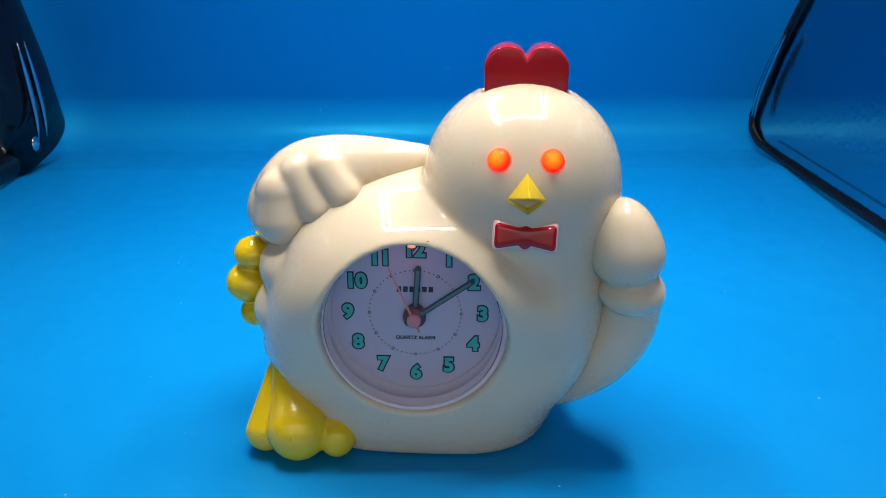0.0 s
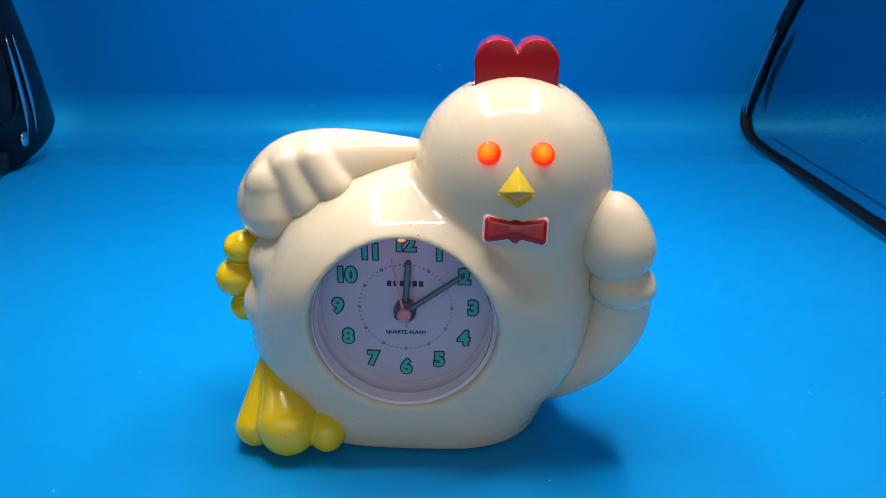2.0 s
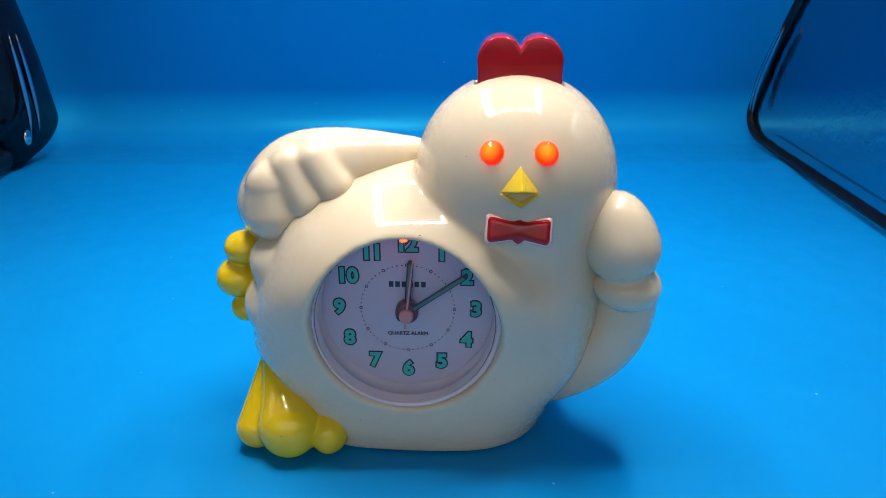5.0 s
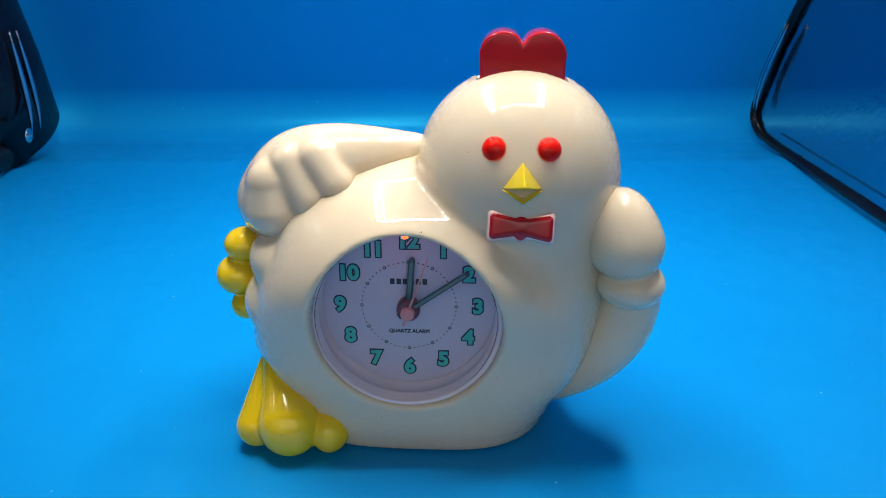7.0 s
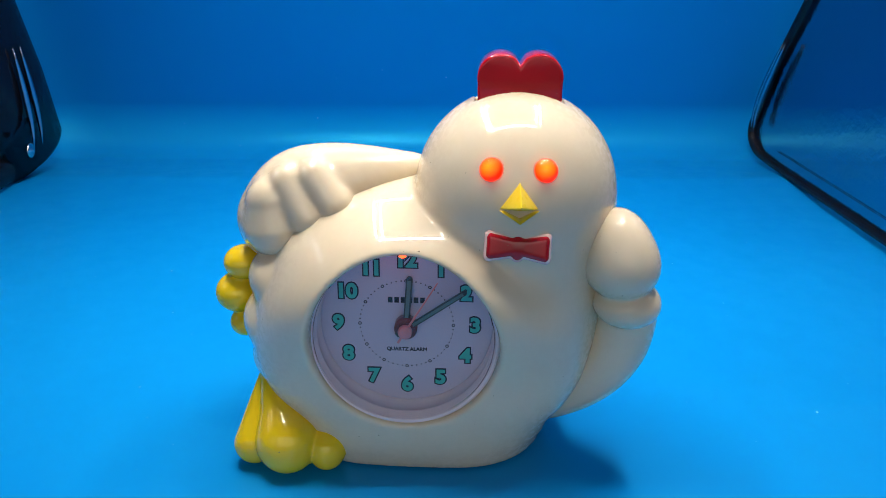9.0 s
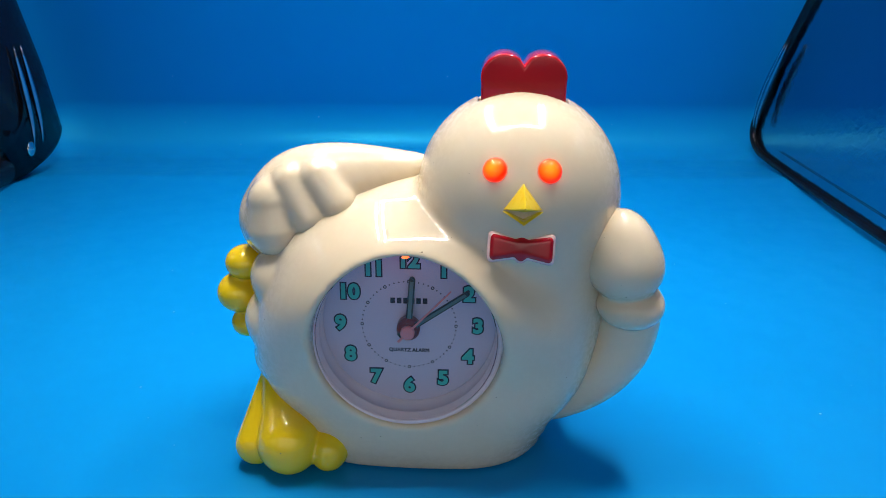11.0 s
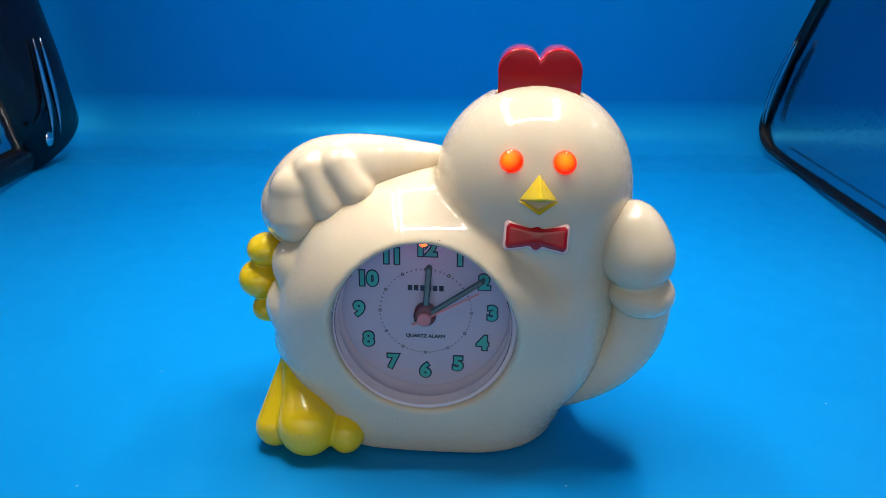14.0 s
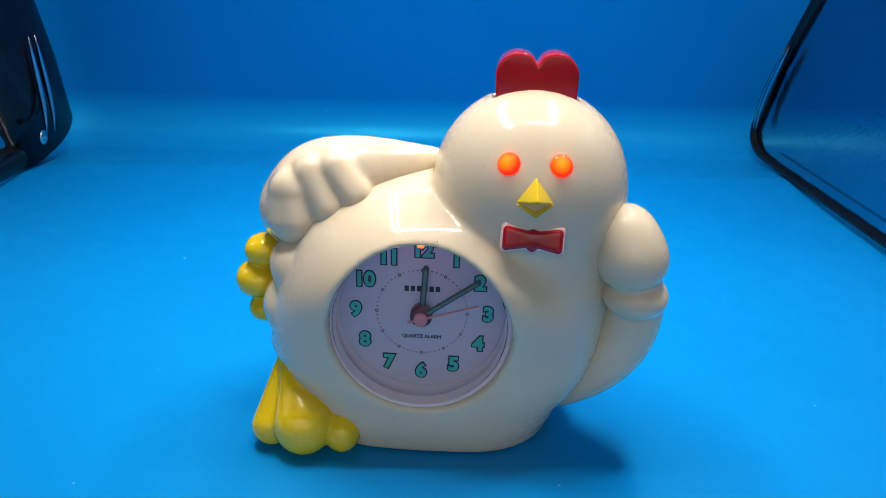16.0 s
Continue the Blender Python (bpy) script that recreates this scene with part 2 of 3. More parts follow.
def surface(name, f, lo, hi, step):
    """The mesh of the solid f < 0 in a box."""
    lo, hi = np.asarray(lo, float), np.asarray(hi, float)
    n = np.ceil((hi - lo) / step).astype(int) + 1
    axes = [lo[i] + step * np.arange(n[i]) for i in range(3)]
    G = np.stack(np.meshgrid(*axes, indexing="ij"), -1).reshape(-1, 3)
    F = np.concatenate([f(c) for c in np.array_split(G, max(1, len(G) // 400000))]).reshape(n)
    S = F < 0
    corners = [S[i : n[0] - 1 + i, j : n[1] - 1 + j, k : n[2] - 1 + k] for i in (0, 1) for j in (0, 1) for k in (0, 1)]
    count = sum(c.astype(int) for c in corners)
    cell = (count > 0) & (count < 8)
    index = np.full(cell.shape, -1)
    index[cell] = np.arange(cell.sum())
    centre = lo + (np.argwhere(cell) + 0.5) * step
    V = centre.copy()
    e = step * 0.15
    for _ in range(8):
        d = f(V)
        g = np.stack([(f(V + e * u) - f(V - e * u)) / (2 * e) for u in np.eye(3)], 1)
        V = V - 0.9 * d[:, None] * g / np.maximum((g * g).sum(1), 0.05)[:, None]
        V = centre + np.clip(V - centre, -0.9 * step, 0.9 * step)
    quads = []
    for ax in range(3):
        u, v = [(1, 2), (2, 0), (0, 1)][ax]
        a = np.take(S, range(n[ax] - 1), ax)
        b = np.take(S, range(1, n[ax]), ax)
        at = np.argwhere(a != b)
        at = at[(at[:, u] > 0) & (at[:, v] > 0) & (at[:, u] < n[u] - 1) & (at[:, v] < n[v] - 1)]
        ring = []
        for du, dv in ((1, 1), (0, 1), (0, 0), (1, 0)):
            c = at.copy()
            c[:, u] -= du
            c[:, v] -= dv
            ring.append(index[c[:, 0], c[:, 1], c[:, 2]])
        q = np.stack(ring, 1)
        back = ~a[at[:, 0], at[:, 1], at[:, 2]]
        q[back] = q[back][:, ::-1]
        quads.append(q)
    quads = np.concatenate(quads)
    for _ in range(2):  # evens out the skin
        total, seen = np.zeros_like(V), np.zeros(len(V))
        for k in range(4):
            for near in (quads[:, (k + 1) % 4], quads[:, (k + 3) % 4]):
                np.add.at(total, quads[:, k], V[near])
                np.add.at(seen, quads[:, k], 1)
        V = 0.5 * V + 0.5 * total / np.maximum(seen, 1)[:, None]
    me = bpy.data.meshes.new(name)
    me.from_pydata(V.tolist(), [], quads.tolist())
    return me


# ---- the photo box: backdrop, side panels, lights ----
def build_backdrop():
    """One sheet of vinyl: floor, sweep and rear wall."""
    fold, radius = 0.437, 0.032
    line = [(-0.62, 0.0), (-0.3, 0.0), (0.0, 0.0), (0.2, 0.0), (0.28, 0.0)]
    # the sheet bows up a little before it dips into the sweep
    line += [(0.31, 0.0004), (0.335, 0.0016), (0.353, 0.0030), (0.364, 0.0038), (0.370, 0.0040), (0.375, 0.0037), (0.384, 0.0028), (0.402, 0.0010), (0.416, 0.0002), (0.428, 0.0)]
    line += [(fold + radius * math.sin(a), radius * (1 - math.cos(a))) for a in [math.radians(114) * i / 26 for i in range(27)]]
    y1, z1 = line[-1]
    line += [(y1 - 0.407 * d, z1 + 0.914 * d) for d in (0.06, 0.15, 0.3, 0.5)]
    bm = bmesh.new()
    xs = [-0.75 + 1.5 * i / 20 for i in range(21)]
    grid = [[bm.verts.new((x, y, z)) for x in xs] for y, z in line]
    under = [[bm.verts.new((x, y + (0.0012 if z > 0.015 else 0), z - (0.0012 if z <= 0.015 else 0))) for x in xs] for y, z in line]
    for g, flip in ((grid, False), (under, True)):
        for i in range(len(line) - 1):
            for j in range(20):
                vs = (g[i][j], g[i][j + 1], g[i + 1][j + 1], g[i + 1][j])
                bm.faces.new(vs[::-1] if flip else vs)
    return part("backdrop", bm, BLUE, m=BOX)


def side_outline(back, foot, lean, top):
    """The panel's outline in y and z: along the floor, round the rear corner, up the leaning rear edge."""
    pts = [(-0.5, 0.004), (-0.2, 0.004), (0.1, 0.004), (foot - 0.03, 0.004), (foot, 0.005)]
    a, b, c = Vector((foot, 0.005)), Vector((back + 0.006, 0.010)), Vector((back, 0.032))
    for i in range(1, 9):
        s = i / 8
        p = a * (1 - s) ** 2 + b * 2 * s * (1 - s) + c * s * s
        pts.append((p.x, p.y))
    for i in range(1, 9):
        s = i / 8
        h = (top - 0.032) * s
        pts.append((back - lean * h * h / (h + 0.03), 0.032 + h))
    pts.append((-0.5, top))
    return pts


def build_side(name, x, out, back, foot, lean, rim, low, streaks, label):
    """A panel of mirror film with a padded black edge."""
    pts = side_outline(back, foot, lean, 0.47)
    thing = tagged(new(name), label, "side panel", kind="structure")
    thing.matrix_basis = BOX
    bm = bmesh.new()
    bm.faces.new([bm.verts.new((x + out * 0.004, y, z)) for y, z in pts])
    got = bmesh.ops.extrude_face_region(bm, geom=bm.faces[:])
    bmesh.ops.translate(bm, verts=[v for v in got["geom"] if isinstance(v, bmesh.types.BMVert)], vec=(out * 0.003, 0, 0))
    part("film", bm, FILM, thing, smooth=False)
    edge = pts[:-1]
    n, rows = 10, []
    bm = bmesh.new()
    for i, (y, z) in enumerate(edge):
        d = Vector(edge[min(i + 1, len(edge) - 1)]) - Vector(edge[max(i - 1, 0)])
        d.normalize()
        inward = Vector((-d.y, d.x))
        upright = min(1.0, max(0.0, (z - 0.004) / 0.03))
        wide = low + (rim - low) * upright
        bulge = 0.004 + 0.12 * wide
        row = []
        for k in range(n + 1):
            a = math.pi * k / n
            across = wide * (1 - math.cos(a)) / 2
            row.append(bm.verts.new((x + out * 0.0035 - out * bulge * math.sin(a), y + inward.x * across, max(z + inward.y * across, 0.0015))))
        rows.append(row)
    for a, b in zip(rows, rows[1:]):
        for k in range(n):
            bm.faces.new((a[k], a[k + 1], b[k + 1], b[k]))
    bmesh.ops.solidify(bm, geom=bm.faces[:], thickness=0.0012)
    part("piping", bm, PIPING, thing, "glossy black vinyl piping along the edge")
    # thin film rods that stand in for streaks of light reflected in the edge
    for inset in streaks:
        line = []
        for i in range(10):
            h = 0.030 + 0.075 * i / 9
            y = max(p[0] for p in edge if p[1] > 0.02) - lean * max(h - 0.032, 0) ** 2 / (max(h - 0.032, 0) + 0.03) - inset * (1 - 0.25 * i / 9)
            line.append((x - out * (0.003 + 0.12 * rim), y, h))
        part("streak", tube(line, [0.0002 + 0.0022 * math.sin(math.pi * (i + 0.5) / 10) for i in range(10)], 10), FILM, thing, "bright reflected streak along the edge, shaped as a thin shiny rod")
    bm = tube([(x + out * 0.003, y, 0.019) for y in (-0.5, -0.1, 0.2, foot - 0.035)], [0.0003] * 4, 6)
    part("seam", bm, PIPING, thing, "thin dark seam above the floor")
    return thing


def build_lights():
    """The lamp frame under the added roof: one strip across each end, two along each side."""
    thing = tagged(new("light_frame"), "white overhead frame of LED strips, switched on", "lamp")
    thing.matrix_basis = BOX @ pose(0.015, 0.12, 0.448)
    x, y = 0.132, 0.137
    for cy in (-y, y):
        part("crossbar", box_bm(-0.326, 0.270, cy - 0.006, cy + 0.006, 0.012, 0.020, 0.001), BOARD, thing, "thin white crossbar")
    bars = [((-x, -y), (x, -y)), ((-x, y), (x, y))]
    bars += [((cx, -y + 0.014), (cx, y - 0.014)) for cx in (-x - 0.011, -x + 0.011, x - 0.011, x + 0.011)]
    for a, b in bars:
        long = max(abs(b[0] - a[0]), abs(b[1] - a[1]))
        cx, cy = (a[0] + b[0]) / 2, (a[1] + b[1]) / 2
        across = abs(b[0] - a[0]) > abs(b[1] - a[1])
        hx, hy = (long / 2 + 0.004, 0.005) if across else (0.005, long / 2 + 0.004)
        bar = part("light_bar", box_bm(cx - hx, cx + hx, cy - hy, cy + hy, 0.0, 0.011, 0.001), BOARD, thing)
        part("cover", box_bm(cx - hx + 0.002, cx + hx - 0.002, cy - hy + 0.002, cy + hy - 0.002, -0.0010, -0.0001), LED, bar, "glowing white strip", smooth=False)
        strip = bpy.data.lights.new("strip_light", "AREA")
        strip.shape, strip.size, strip.size_y = "RECTANGLE", 2 * hx - 0.006, 2 * hy - 0.006
        strip.energy, strip.color, strip.spread = STRIP_WATTS * long / 0.2, (1.0, 0.96, 0.91), math.radians(124)
        lamp = new("strip_light", strip)
        lamp.parent = thing
        lamp.matrix_basis = pose(cx, cy, -0.0022)
    return thing


tagged(build_backdrop(), "glossy bright blue vinyl sheet sweeping up behind", "backdrop", kind="structure")
build_side("side_panel_east", 0.288, 1, 0.4595, 0.433, 0.87, 0.009, 0.006, (0.017, 0.023), "dark mirror film side panel with black piped edge")
build_side("side_panel_west", -0.315, -1, 0.4400, 0.400, 0.50, 0.100, 0.022, (0.066, 0.080), "dark mirror film side panel with thick black edge")

def build_eyelet(panel):
    """A small nickel snap fastener near the panel's lower rear corner."""
    bm = lathe([(0.0, -0.0026), (0.0018, -0.0024), (0.0026, -0.0014), (0.0046, -0.0014), (0.0056, -0.0006), (0.0056, 0.0), (0.0, 0.0)], 32)
    part("snap_fastener", bm, NICKEL, panel, "small shiny nickel snap fastener", m=pose(-0.2985, 0.351, 0.0300, 0, 0, 90))


build_eyelet(bpy.data.objects["side_panel_west"])
build_lights()
# unseen roof, added to shade the rear wall from the world light above
tagged(part("ceiling", box_bm(-0.335, 0.300, -0.5, 0.262, 0.472, 0.476), FILM, m=BOX, smooth=False), "unseen dark film roof, added to keep room light off the backdrop", "ceiling", kind="structure")

# table under the box
tagged(part("table_top", box_bm(-0.9, 0.9, -0.8, 0.9, -0.035, -0.0025, 0.004), TABLE, smooth=False), "brown wooden table top under the blue sheet", "table")

# ---- the clock ----
clock = tagged(new("alarm_clock"), "ivory plastic hen-shaped alarm clock with glowing red eyes", "alarm clock")

HEAD, HEAD_R = (0.0367, 0.016, 0.1015), 0.0345
DIAL_Z, OPEN_R = 0.056, 0.0318


def belly(P):
    """A deep pillow: its upper half rolls back slowly from the dial, its lower half is squarer."""
    w = np.clip((P[:, 2] - 0.035) / 0.045, 0, 1)
    w = w * w * (3 - 2 * w)
    p = 3.2 - 0.9 * w
    deep, mid = 0.0385 + 0.0315 * w, 0.022 + 0.0165 * w
    deep = np.where(P[:, 1] > mid, 0.068 - mid, deep)
    r = (np.abs((P[:, 0] - 0.004) / 1.19) ** 2.3 + np.abs(P[:, 2] - 0.0535) ** 2.3) ** (1 / 2.3) / (0.0530 - 0.0012 * w)
    y = np.abs(P[:, 1] - mid) / deep
    return ((r ** p + y ** p + 1e-12) ** (1 / p) - 1) * 0.045


def tail(P):
    """Three soft lobes at the rear, moulded in one with the belly."""
    d = ball(P, (-0.0482, 0.012, 0.0690), (0.0095, 0.013, 0.0100))
    d = join(d, ball(P, (-0.0513, 0.012, 0.0525), (0.0095, 0.013, 0.0098)), 0.001)
    return join(d, ball(P, (-0.0486, 0.012, 0.0378), (0.0093, 0.012, 0.0090)), 0.001)


def body_solid(P):
    head = ball(P, HEAD, HEAD_R)
    chest = ball(P, (0.0490, 0.025, 0.072), (0.0215, 0.030, 0.036))
    upper = join(head, chest, 0.014)
    k = 0.0018 + 0.010 * np.clip((P[:, 0] - 0.030) / 0.02, 0, 1)
    d = join(belly(P), upper, k)
    q = np.maximum(np.abs(P[:, :2] - (0.0015, 0.0340)) - (0.0178, 0.0065), 0)
    side = np.sqrt((q * q).sum(1)) - 0.030
    base = np.stack([side + 0.004, np.abs(P[:, 2] - 0.006) - 0.006 + 0.004], 1)
    base = np.sqrt((np.maximum(base, 0) ** 2).sum(1)) + np.minimum(base.max(1), 0) - 0.004
    d = join(join(d, base, 0.018), tail(P), 0.0032)
    hole = np.maximum(np.sqrt((P[:, 0] - 0.0005) ** 2 + (P[:, 2] - DIAL_Z + 0.0004) ** 2) - OPEN_R, P[:, 1] - 0.004)
    d = cut(d, hole, 0.0026)
    slot = np.maximum(np.maximum(np.abs(P[:, 0] - 0.037) - 0.0145, np.abs(P[:, 1] - 0.019) - 0.0076), 0.122 - P[:, 2])
    d = cut(d, slot, 0.0010)
    return np.maximum(d, 0.0006 - P[:, 2])


part("body", surface("body", body_solid, (-0.062, -0.026, -0.003), (0.080, 0.070, 0.140), 0.0008), IVORY, clock, "glossy ivory moulded hen body with three tail lobes")


def front(x, z):
    """The y of the body's front at x, z."""
    y = -0.04
    for _ in range(60):
        y += 0.7 * float(body_solid(np.array([[x, y, z]]))[0])
    return y


def wing_left(P):
    """The raised wing: a tapering arm behind, swelling into a round mitten with three finger lobes over the belly."""
    arm = limb(P, (((0.0040, 0.0270, 0.1050), 0.0050), ((-0.0160, 0.0230, 0.1026), 0.0110), ((-0.0296, 0.0220, 0.0992), 0.0150), ((-0.0398, 0.0220, 0.0953), 0.0165), ((-0.0468, 0.0215, 0.0872), 0.0162)), 0.0012)
    one = rod(P, (-0.0480, 0.0125, 0.0960), (-0.0472, 0.0125, 0.0872), 0.0090, 0.0112)
    two = rod(P, (-0.0412, 0.0125, 0.1025), (-0.0342, 0.0086, 0.0917), 0.0073, 0.0073)
    three = rod(P, (-0.0320, 0.0120, 0.1050), (-0.0251, 0.0084, 0.0970), 0.0069, 0.0067)
    d = join(one, two, 0.0008)
    d = join(d, three, 0.0008)
    return join(d, arm, 0.0017)


part("wing", surface("wing", wing_left, (-0.068, -0.014, 0.066), (0.016, 0.046, 0.126), 0.0008), IVORY, clock, "ivory wing folded up, with three finger lobes")


def wing_right(P):
    """The wing on the hip: a bent arm and a two-lobed fist."""
    fist = join(ball(P, (0.0728, -0.0005, 0.0797), (0.0127, 0.0135, 0.0114)), ball(P, (0.0705, 0.0015, 0.0875), (0.0104, 0.0120, 0.0118)), 0.008)
    cuff = ball(P, (0.0755, 0.0005, 0.0662), (0.0117, 0.0130, 0.0084))
    arm = limb(P, (((0.0775, 0.008, 0.0600), 0.0106), ((0.0755, 0.009, 0.0470), 0.0106), ((0.0700, 0.011, 0.0362), 0.0106), ((0.0622, 0.014, 0.0270), 0.0100), ((0.0530, 0.019, 0.0185), 0.0090), ((0.0450, 0.025, 0.0120), 0.0080)), 0.0012)
    return join(join(fist, cuff, 0.0009), arm, 0.0009)


part("wing", surface("wing", wing_right, (0.036, -0.020, 0.001), (0.094, 0.042, 0.108), 0.0008), IVORY, clock, "ivory wing bent to the hip, with two lobes")


def toes_up(P):
    d = ball(P, (-0.0620, 0.020, 0.0700), (0.0075, 0.008, 0.0064))
    d = join(d, ball(P, (-0.0650, 0.020, 0.0580), (0.0085, 0.009, 0.0076)), 0.0008)
    return join(d, ball(P, (-0.0625, 0.020, 0.0462), (0.0065, 0.008, 0.0056)), 0.0008)


part("raised_foot", surface("raised_foot", toes_up, (-0.075, 0.008, 0.036), (-0.048, 0.034, 0.080), 0.0007), YELLOW, clock, "yellow foot with three round toes, behind the tail")


def foot(P):
    """Two tapering toes that swell towards their tips, and a small round one."""
    one = rod(P, (-0.0522, 0.0115, 0.0330), (-0.0560, -0.0045, 0.0083), 0.0030, 0.0078)
    two = rod(P, (-0.0500, 0.0075, 0.0295), (-0.0437, -0.0060, 0.0128), 0.0054, 0.0102)
    two = join(two, ball(P, (-0.0430, -0.0080, 0.0104), (0.0103, 0.0104, 0.0104)), 0.006)
    three = ball(P, (-0.0290, -0.0060, 0.0083), (0.0072, 0.0090, 0.0082))
    d = join(join(one, two, 0.0009), three, 0.0008)
    return np.maximum(d, 0.0005 - P[:, 2])


part("foot", surface("foot", foot, (-0.070, -0.024, -0.002), (-0.016, 0.030, 0.038), 0.0007), YELLOW, clock, "glossy yellow foot with three toes")


def base_line():
    """The lower shell's edge on which the clock stands."""
    bm = bmesh.new()
    pts = []
    for cx, cy, a0 in ((0.0195, 0.041, 0), (-0.016, 0.041, 90), (-0.016, 0.0275, 180), (0.0195, 0.0275, 270)):
        pts += [(cx + 0.0302 * math.cos(math.radians(a0 + 7.5 * i)), cy + 0.0302 * math.sin(math.radians(a0 + 7.5 * i))) for i in range(13)]
    f = bm.faces.new([bm.verts.new((x, y, 0.0)) for x, y in pts])
    got = bmesh.ops.extrude_face_region(bm, geom=[f])
    bmesh.ops.translate(bm, verts=[v for v in got["geom"] if isinstance(v, bmesh.types.BMVert)], vec=(0, 0, 0.0020))
    return bm


part("base", base_line(), IVORY, clock, "thin ivory base edge", smooth=False)


def comb():
    """Two round lobes over a straight foot."""
    pts = [(-0.0138, -0.016), (0.0138, -0.016)]
    r = 0.0078
    for i in range(13):
        a = math.radians(-12 + 138 * i / 12)
        pts.append((0.0063 + r * math.cos(a), 0.0035 + r * math.sin(a)))
    pts.append((0.0, 0.0072))
    for i in range(13):
        a = math.radians(54 + 138 * i / 12)
        pts.append((-0.0063 + r * math.cos(a), 0.0035 + r * math.sin(a)))
    bm = extrude_outline([(0.037 + x, 0.1362 + z) for x, z in pts], 0.0118, 0.0245, 0.0010)
    return bm


part("comb", comb(), RED, clock, "glossy red two-lobed comb")

# dial: cup, card, print, pointers, window
cup = part("dial_cup", lathe([(0.0302, 0.0012), (0.0302, -0.0012), (0.0306, -0.0016), (0.0308, -0.0070), (0.0301, -0.0074), (0.0301, -0.0084), (0.0311, -0.0090), (0.0310, -0.0124), (0.0314, -0.0127), (0.0326, -0.0124), (0.0328, 0.0012), (0.0302, 0.0012)], 96, (0, 0, DIAL_Z)), CUP, clock, "pale pinkish plastic cup round the dial")
dial = part("dial", lathe([(0.0, 0.0), (0.0300, 0.0), (0.0303, 0.0004), (0.0303, 0.0018), (0.0, 0.0018)], 96, (0, 0, DIAL_Z)), DIAL, clock, "lavender white clock dial with green numerals", smooth=False)


def text_mesh(words, size, offset, depth):
    cu = bpy.data.curves.new("text", "FONT")
    cu.body, cu.size, cu.align_x, cu.align_y = words, size, "CENTER", "CENTER"
    cu.bevel_depth, cu.bevel_resolution, cu.extrude, cu.resolution_u = offset, 1, depth, 4
    ob = new("text", cu)
    me = bpy.data.meshes.new_from_object(ob.evaluated_get(bpy.context.evaluated_depsgraph_get()))
    bpy.data.objects.remove(ob)
    me.transform(Matrix.Diagonal((1, 1, 0.08, 1)))
    return me


def on_dial(name, me, mat, x, z, y, parent, label=""):
    return part(name, me, mat, parent, label, smooth=False, m=pose(x, y, DIAL_Z + z, 90, 0, 0))


for k in range(1, 13):
    a = math.radians(30 * k)
    x, z = 0.0240 * math.sin(a), 0.0240 * math.cos(a)
    dark = on_dial("numeral", text_mesh(str(k), 0.0074, 0.00085, 0.00004), INK, x, z, -0.0001, dial)
    part("numeral_fill", text_mesh(str(k), 0.0074, 0.00036, 0.00004), TEAL, dark, smooth=False, m=pose(0, 0, 0.00016))

on_dial("printed_words", text_mesh("QUARTZ ALARM", 0.0019, 0.00009, 0.00003), INK, 0.0, -0.0098, -0.0001, dial)

# maker's mark as plain blocks
bm = bmesh.new()
for i in range(6):
    bmesh.ops.create_cube(bm, size=1, matrix=Matrix.Translation((-0.0056 + i * 0.00224, -0.00008, DIAL_Z + 0.0092)) @ Matrix.Diagonal((0.0016, 0.0001, 0.0021, 1)))
part("maker_mark", bm, INK, dial, "row of dark plain blocks", smooth=False)

# minute track: dots, and a small ring at each hour
bm = bmesh.new()
for i in range(60):
    if i % 5:
        a = math.radians(6 * i)
        bmesh.ops.create_circle(bm, cap_ends=True, segments=8, radius=0.00028, matrix=Matrix.Translation((0.0164 * math.sin(a), -0.0001, DIAL_Z + 0.0164 * math.cos(a))) @ Matrix.Rotation(math.pi / 2, 4, "X"))
tagged(part("minute_dots", bm, INK, dial, smooth=False), kind="stuff")
for i in range(12):
    a = math.radians(30 * i)
    part("hour_mark", lathe([(0.00032, -0.0001), (0.00032, -0.0002), (0.00062, -0.0002), (0.00062, -0.0001)], 20, (0.0164 * math.sin(a), 0, DIAL_Z + 0.0164 * math.cos(a))), INK, dial, smooth=False)


def pointer(name, length, wide, y, angle, mat, label, tail_=0.004):
    bm = extrude_outline([(-wide, -tail_), (wide, -tail_), (wide, length - wide), (wide * 0.6, length - wide * 0.25), (0, length), (-wide * 0.6, length - wide * 0.25), (-wide, length - wide)], -0.0004, 0.0004, 0.00012, 1)
    return part(name, bm, mat, clock, label, m=pose(0, y, DIAL_Z, 0, angle, 0), smooth=False)


hour = pointer("hour_pointer", 0.0195, 0.0011, -0.0030, 4.5, POINTER, "dark grey hour pointer")
part("stripe", box_bm(-0.0006, 0.0006, -0.00055, -0.0004, 0.003, 0.0178), LUME, hour, smooth=False)
minute = pointer("minute_pointer", 0.0256, 0.00095, -0.0042, 54.8, POINTER, "dark grey minute pointer")
part("stripe", box_bm(-0.0005, 0.0005, -0.00055, -0.0004, 0.003, 0.0240), LUME, minute, smooth=False)
part("hub", lathe([(0, -0.0048), (0.0030, -0.0048), (0.0040, -0.0040), (0.0040, -0.0005), (0, -0.0005)], 40, (0, 0, DIAL_Z)), MAROON, clock, "dark maroon centre hub")
second = part("second_pointer", extrude_outline([(-0.0004, -0.0048), (0.0004, -0.0048), (0.0002, 0.0216), (-0.0002, 0.0216)], -0.0003, 0.0003), ROSE, clock, "thin rose second pointer", smooth=False)
part("cap", lathe([(0, -0.0012), (0.0019, -0.0012), (0.0024, -0.0008), (0.0024, 0.0008), (0, 0.0008)], 32), ROSE, second)

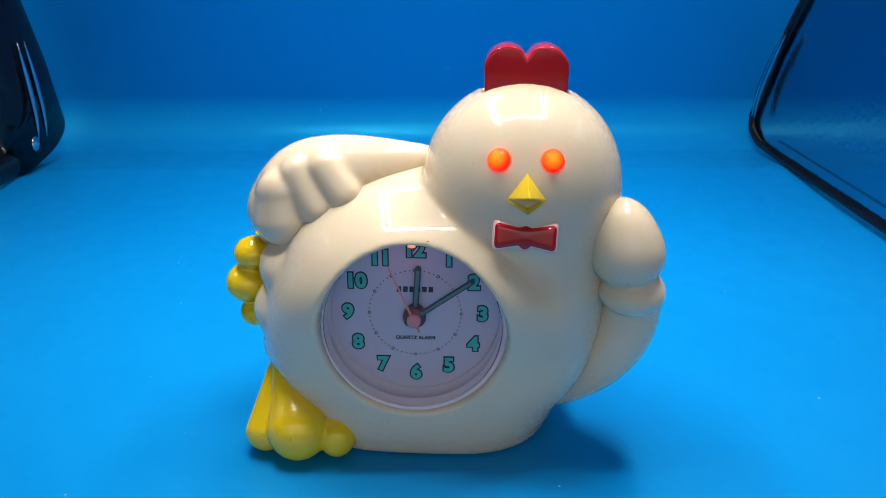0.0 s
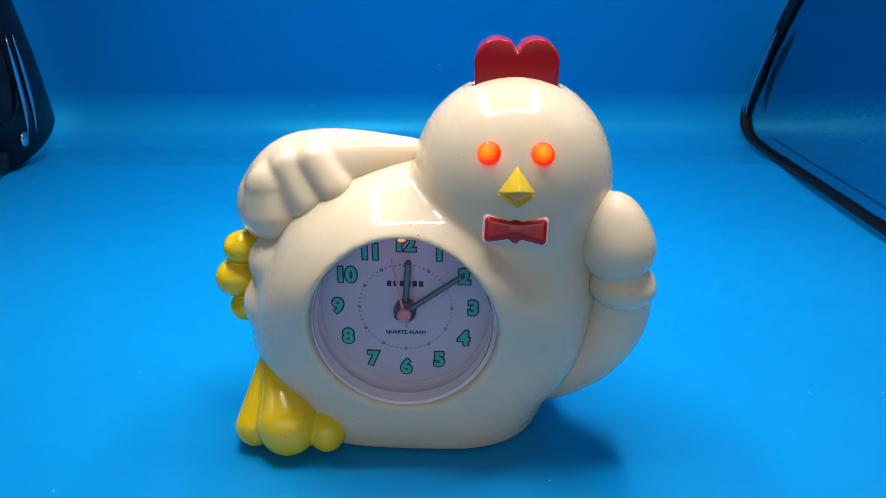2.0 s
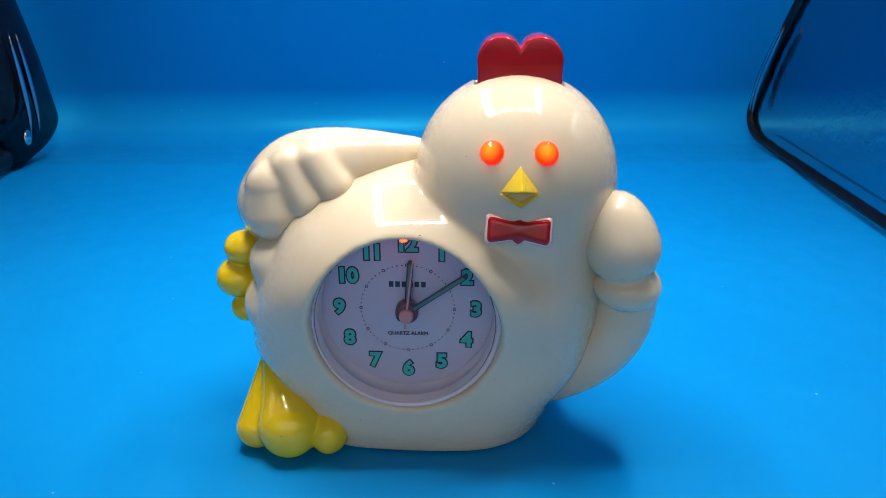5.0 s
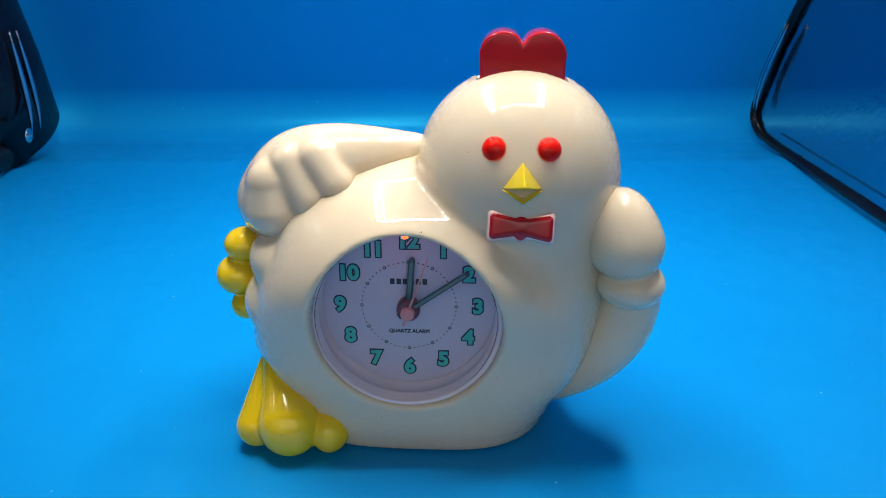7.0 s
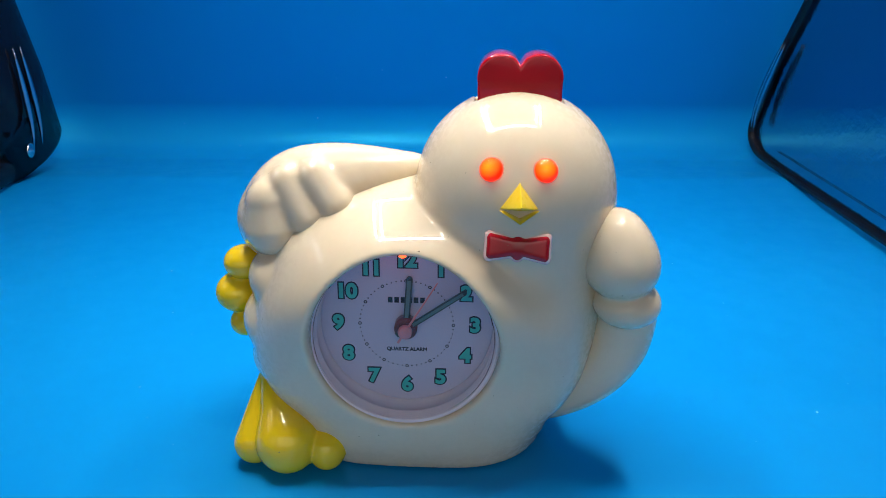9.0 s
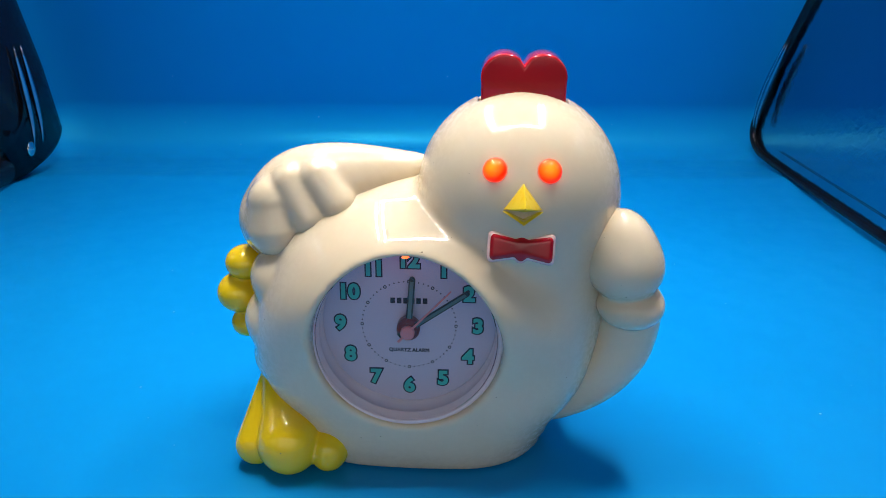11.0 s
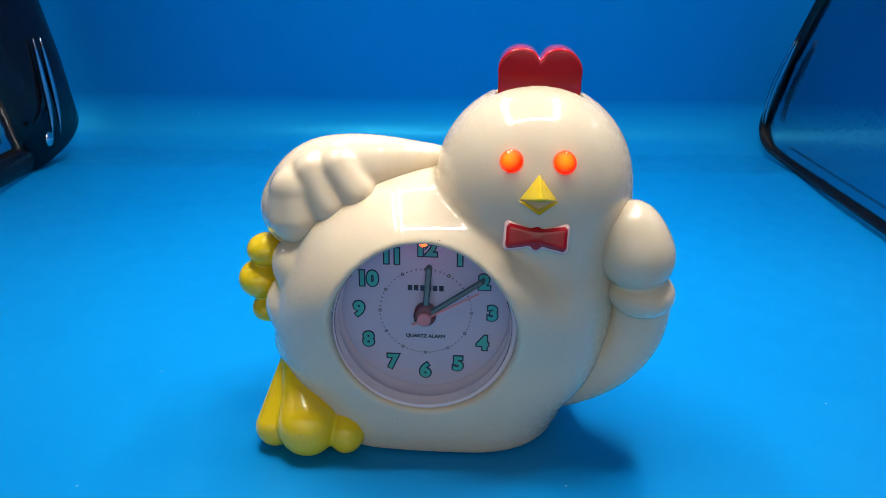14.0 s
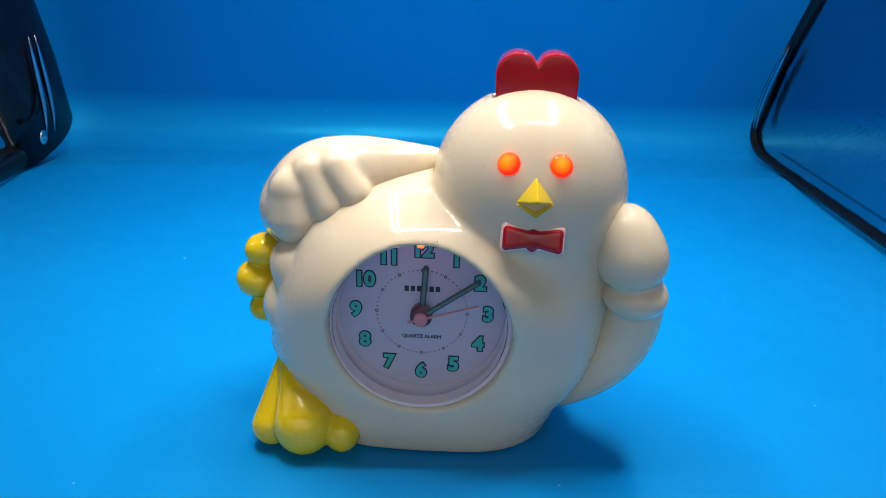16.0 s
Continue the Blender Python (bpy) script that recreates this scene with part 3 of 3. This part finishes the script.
pane = part("window_pane", lathe([(0, -0.0128), (0.0304, -0.0128), (0.0307, -0.0125), (0.0307, -0.0121), (0.0304, -0.0118), (0, -0.0118)], 96, (0, 0, DIAL_Z)), GLASS, clock, "clear plastic window", smooth=False)
pane.visible_shadow = False
part("dial_lamp", surface("dial_lamp", lambda P: ball(P, (0.0, -0.0105, 0.0857), (0.0014, 0.0012, 0.0008)), (-0.004, -0.014, 0.0835), (0.004, -0.007, 0.0885), 0.0004), DIAL_GLOW, clock, "glowing red lamp above the twelve")

# eyes
eye_lamps = []
for ex in (0.0280, 0.0447):
    c = Vector((ex, 0, 0.1160)) - Vector(HEAD)
    c.y = -math.sqrt(HEAD_R ** 2 - c.x ** 2 - c.z ** 2)
    out = c.normalized()
    turn = (-out).to_track_quat("Y", "Z").to_matrix().to_4x4()
    seat = Matrix.Translation(Vector(HEAD) + out * (HEAD_R - 0.0006)) @ turn
    eye = part("eye", lathe([(0.0, 0.0002), (0.0037, 0.0002), (0.0038, -0.0003), (0.0040, -0.0004), (0.0041, 0.0004), (0.0040, 0.0020), (0.0, 0.0020)], 48), SOCKET, clock, "round eye with a red lens", m=seat)
    part("lens", lathe([(0.0, -0.0034)] + [(0.0038 * math.sin(a), -0.0004 - 0.0030 * math.cos(a)) for a in [math.pi / 2 * i / 12 for i in range(1, 13)]] + [(0.0038, -0.0002), (0.0, -0.0002)], 48), EYE_GLASS, eye, "clear red domed lens").visible_shadow = False
    bm = bmesh.new()
    bmesh.ops.create_uvsphere(bm, u_segments=24, v_segments=16, radius=0.0033)
    for f in bm.faces:
        f.material_index = 0 if f.calc_center_median().y < -0.0003 else 1
    lamp = part("eye_lamp", bm, [EYE_GLOW, EYE_DARK], eye, "small lamp with one glowing side, turned away to stand for a blink", m=pose(0, 0.0003, 0))
    eye_lamps.append(lamp)


def beak():
    bm = bmesh.new()
    P = lambda x, y, z: bm.verts.new((0.0368 + x, y, z))
    t, l, r, p = P(0, -0.0186, 0.1128), P(-0.0060, -0.0180, 0.1046), P(0.0060, -0.0180, 0.1046), P(0.0003, -0.0272, 0.1078)
    tb, lb, rb = P(0, -0.010, 0.1128), P(-0.0060, -0.010, 0.1044), P(0.0060, -0.010, 0.1044)
    pb = P(0.0003, -0.0255, 0.1064)
    for f in ((t, l, p), (t, p, r), (l, pb, p), (p, pb, r), (l, lb, pb), (r, pb, rb), (lb, rb, pb), (tb, lb, l, t), (tb, t, r, rb), (tb, rb, lb)):
        bm.faces.new(f)
    bmesh.ops.bevel(bm, geom=bm.edges[:], offset=0.00035, segments=2, profile=0.5, affect="EDGES")
    return bm


def jaw():
    bm = bmesh.new()
    P = lambda x, y, z: bm.verts.new((0.0368 + x, y, z))
    l, r, b = P(-0.0061, -0.0188, 0.1044), P(0.0061, -0.0188, 0.1044), P(0.0002, -0.0238, 0.1016)
    li, ri, bi = P(-0.0048, -0.0184, 0.1043), P(0.0048, -0.0184, 0.1043), P(0.0002, -0.0225, 0.1022)
    deep = P(0.0002, -0.0150, 0.1018)
    u, lb, rb = P(0.0002, -0.0150, 0.0985), P(-0.0050, -0.011, 0.1030), P(0.0050, -0.011, 0.1030)
    for f in ((l, li, bi, b), (b, bi, ri, r), (li, deep, bi), (bi, deep, ri), (l, b, u), (b, r, u), (l, u, lb), (r, rb, u), (lb, u, rb), (l, lb, deep, li), (r, ri, deep, rb), (lb, rb, deep)):
        bm.faces.new(f)
    return bm


part("beak", beak(), BEAK, clock, "yellow pointed upper beak", smooth=False)
part("lower_beak", jaw(), BEAK, clock, "yellow open lower beak", smooth=False)


def bow_solid(P, grow, thick):
    """Two flaring loops and a knot, as a rounded solid."""
    a = np.abs(P[:, 0])
    tall = 0.0026 + 0.0017 * np.clip(a / 0.009, 0, 1)
    q = np.stack([np.maximum(a - 0.0083 - grow, 0), np.maximum(np.abs(P[:, 2]) - tall + 0.0016 - grow, 0), np.maximum(np.abs(P[:, 1]) - thick + 0.0004 - 0.0006 * np.clip(a / 0.007, 0, 1), 0)], 1)
    wings = np.sqrt((q * q).sum(1)) - 0.0016
    return join(wings, ball(P, (0, -0.0003, -0.0002), (0.0024 + grow, 0.0012 + thick, 0.0040 + grow)), 0.0006)


bow = part("bow_tie", surface("bow_tie", lambda P: bow_solid(P, 0.0007, 0.0006), (-0.013, -0.005, -0.007), (0.013, 0.005, 0.007), 0.0004), PINK, clock, "red bow tie with a pale pink edge", m=pose(0.0368, front(0.0368, 0.0920) + 0.0002, 0.0920, -14, 2.5, 0))
part("bow", surface("bow", lambda P: bow_solid(P, 0.0, 0.0004), (-0.012, -0.004, -0.006), (0.012, 0.004, 0.006), 0.0004), RED, bow, "glossy red bow", m=pose(0, -0.0010, 0))


def motions():
    """The second pointer ticks; the lamps in the eyes turn their dark side out for a moment every 2.7 seconds, in place
    of blinking off.
    """
    ticks = [(0.0, -23)]
    for n in range(16):
        ticks += [(n + 0.30, 6 * n - 23), (n + 0.40, 6 * n - 17)]
    ticks.append((16.0, 73))
    walk(second, [(t, pose(0, -0.0064, DIAL_Z, 0, a, 0)) for t, a in ticks])
    turns = [(0.0, 0)]
    for off, on in ((1.5, 1.9), (4.2, 4.6), (6.9, 7.3), (9.6, 10.0), (12.2, 12.7), (14.9, 15.4)):
        turns += [(off, 0), (off + 0.0334, 62), (off + 0.0667, 124), (off + 0.1, 180), (on, 180), (on + 0.0334, 236), (on + 0.0667, 298), (on + 0.1, 360)]
    turns.append((16.0, 360))
    for lamp in eye_lamps:
        walk(lamp, [(t, pose(0, 0.0003, 0, 0, 0, a)) for t, a in turns])


motions()
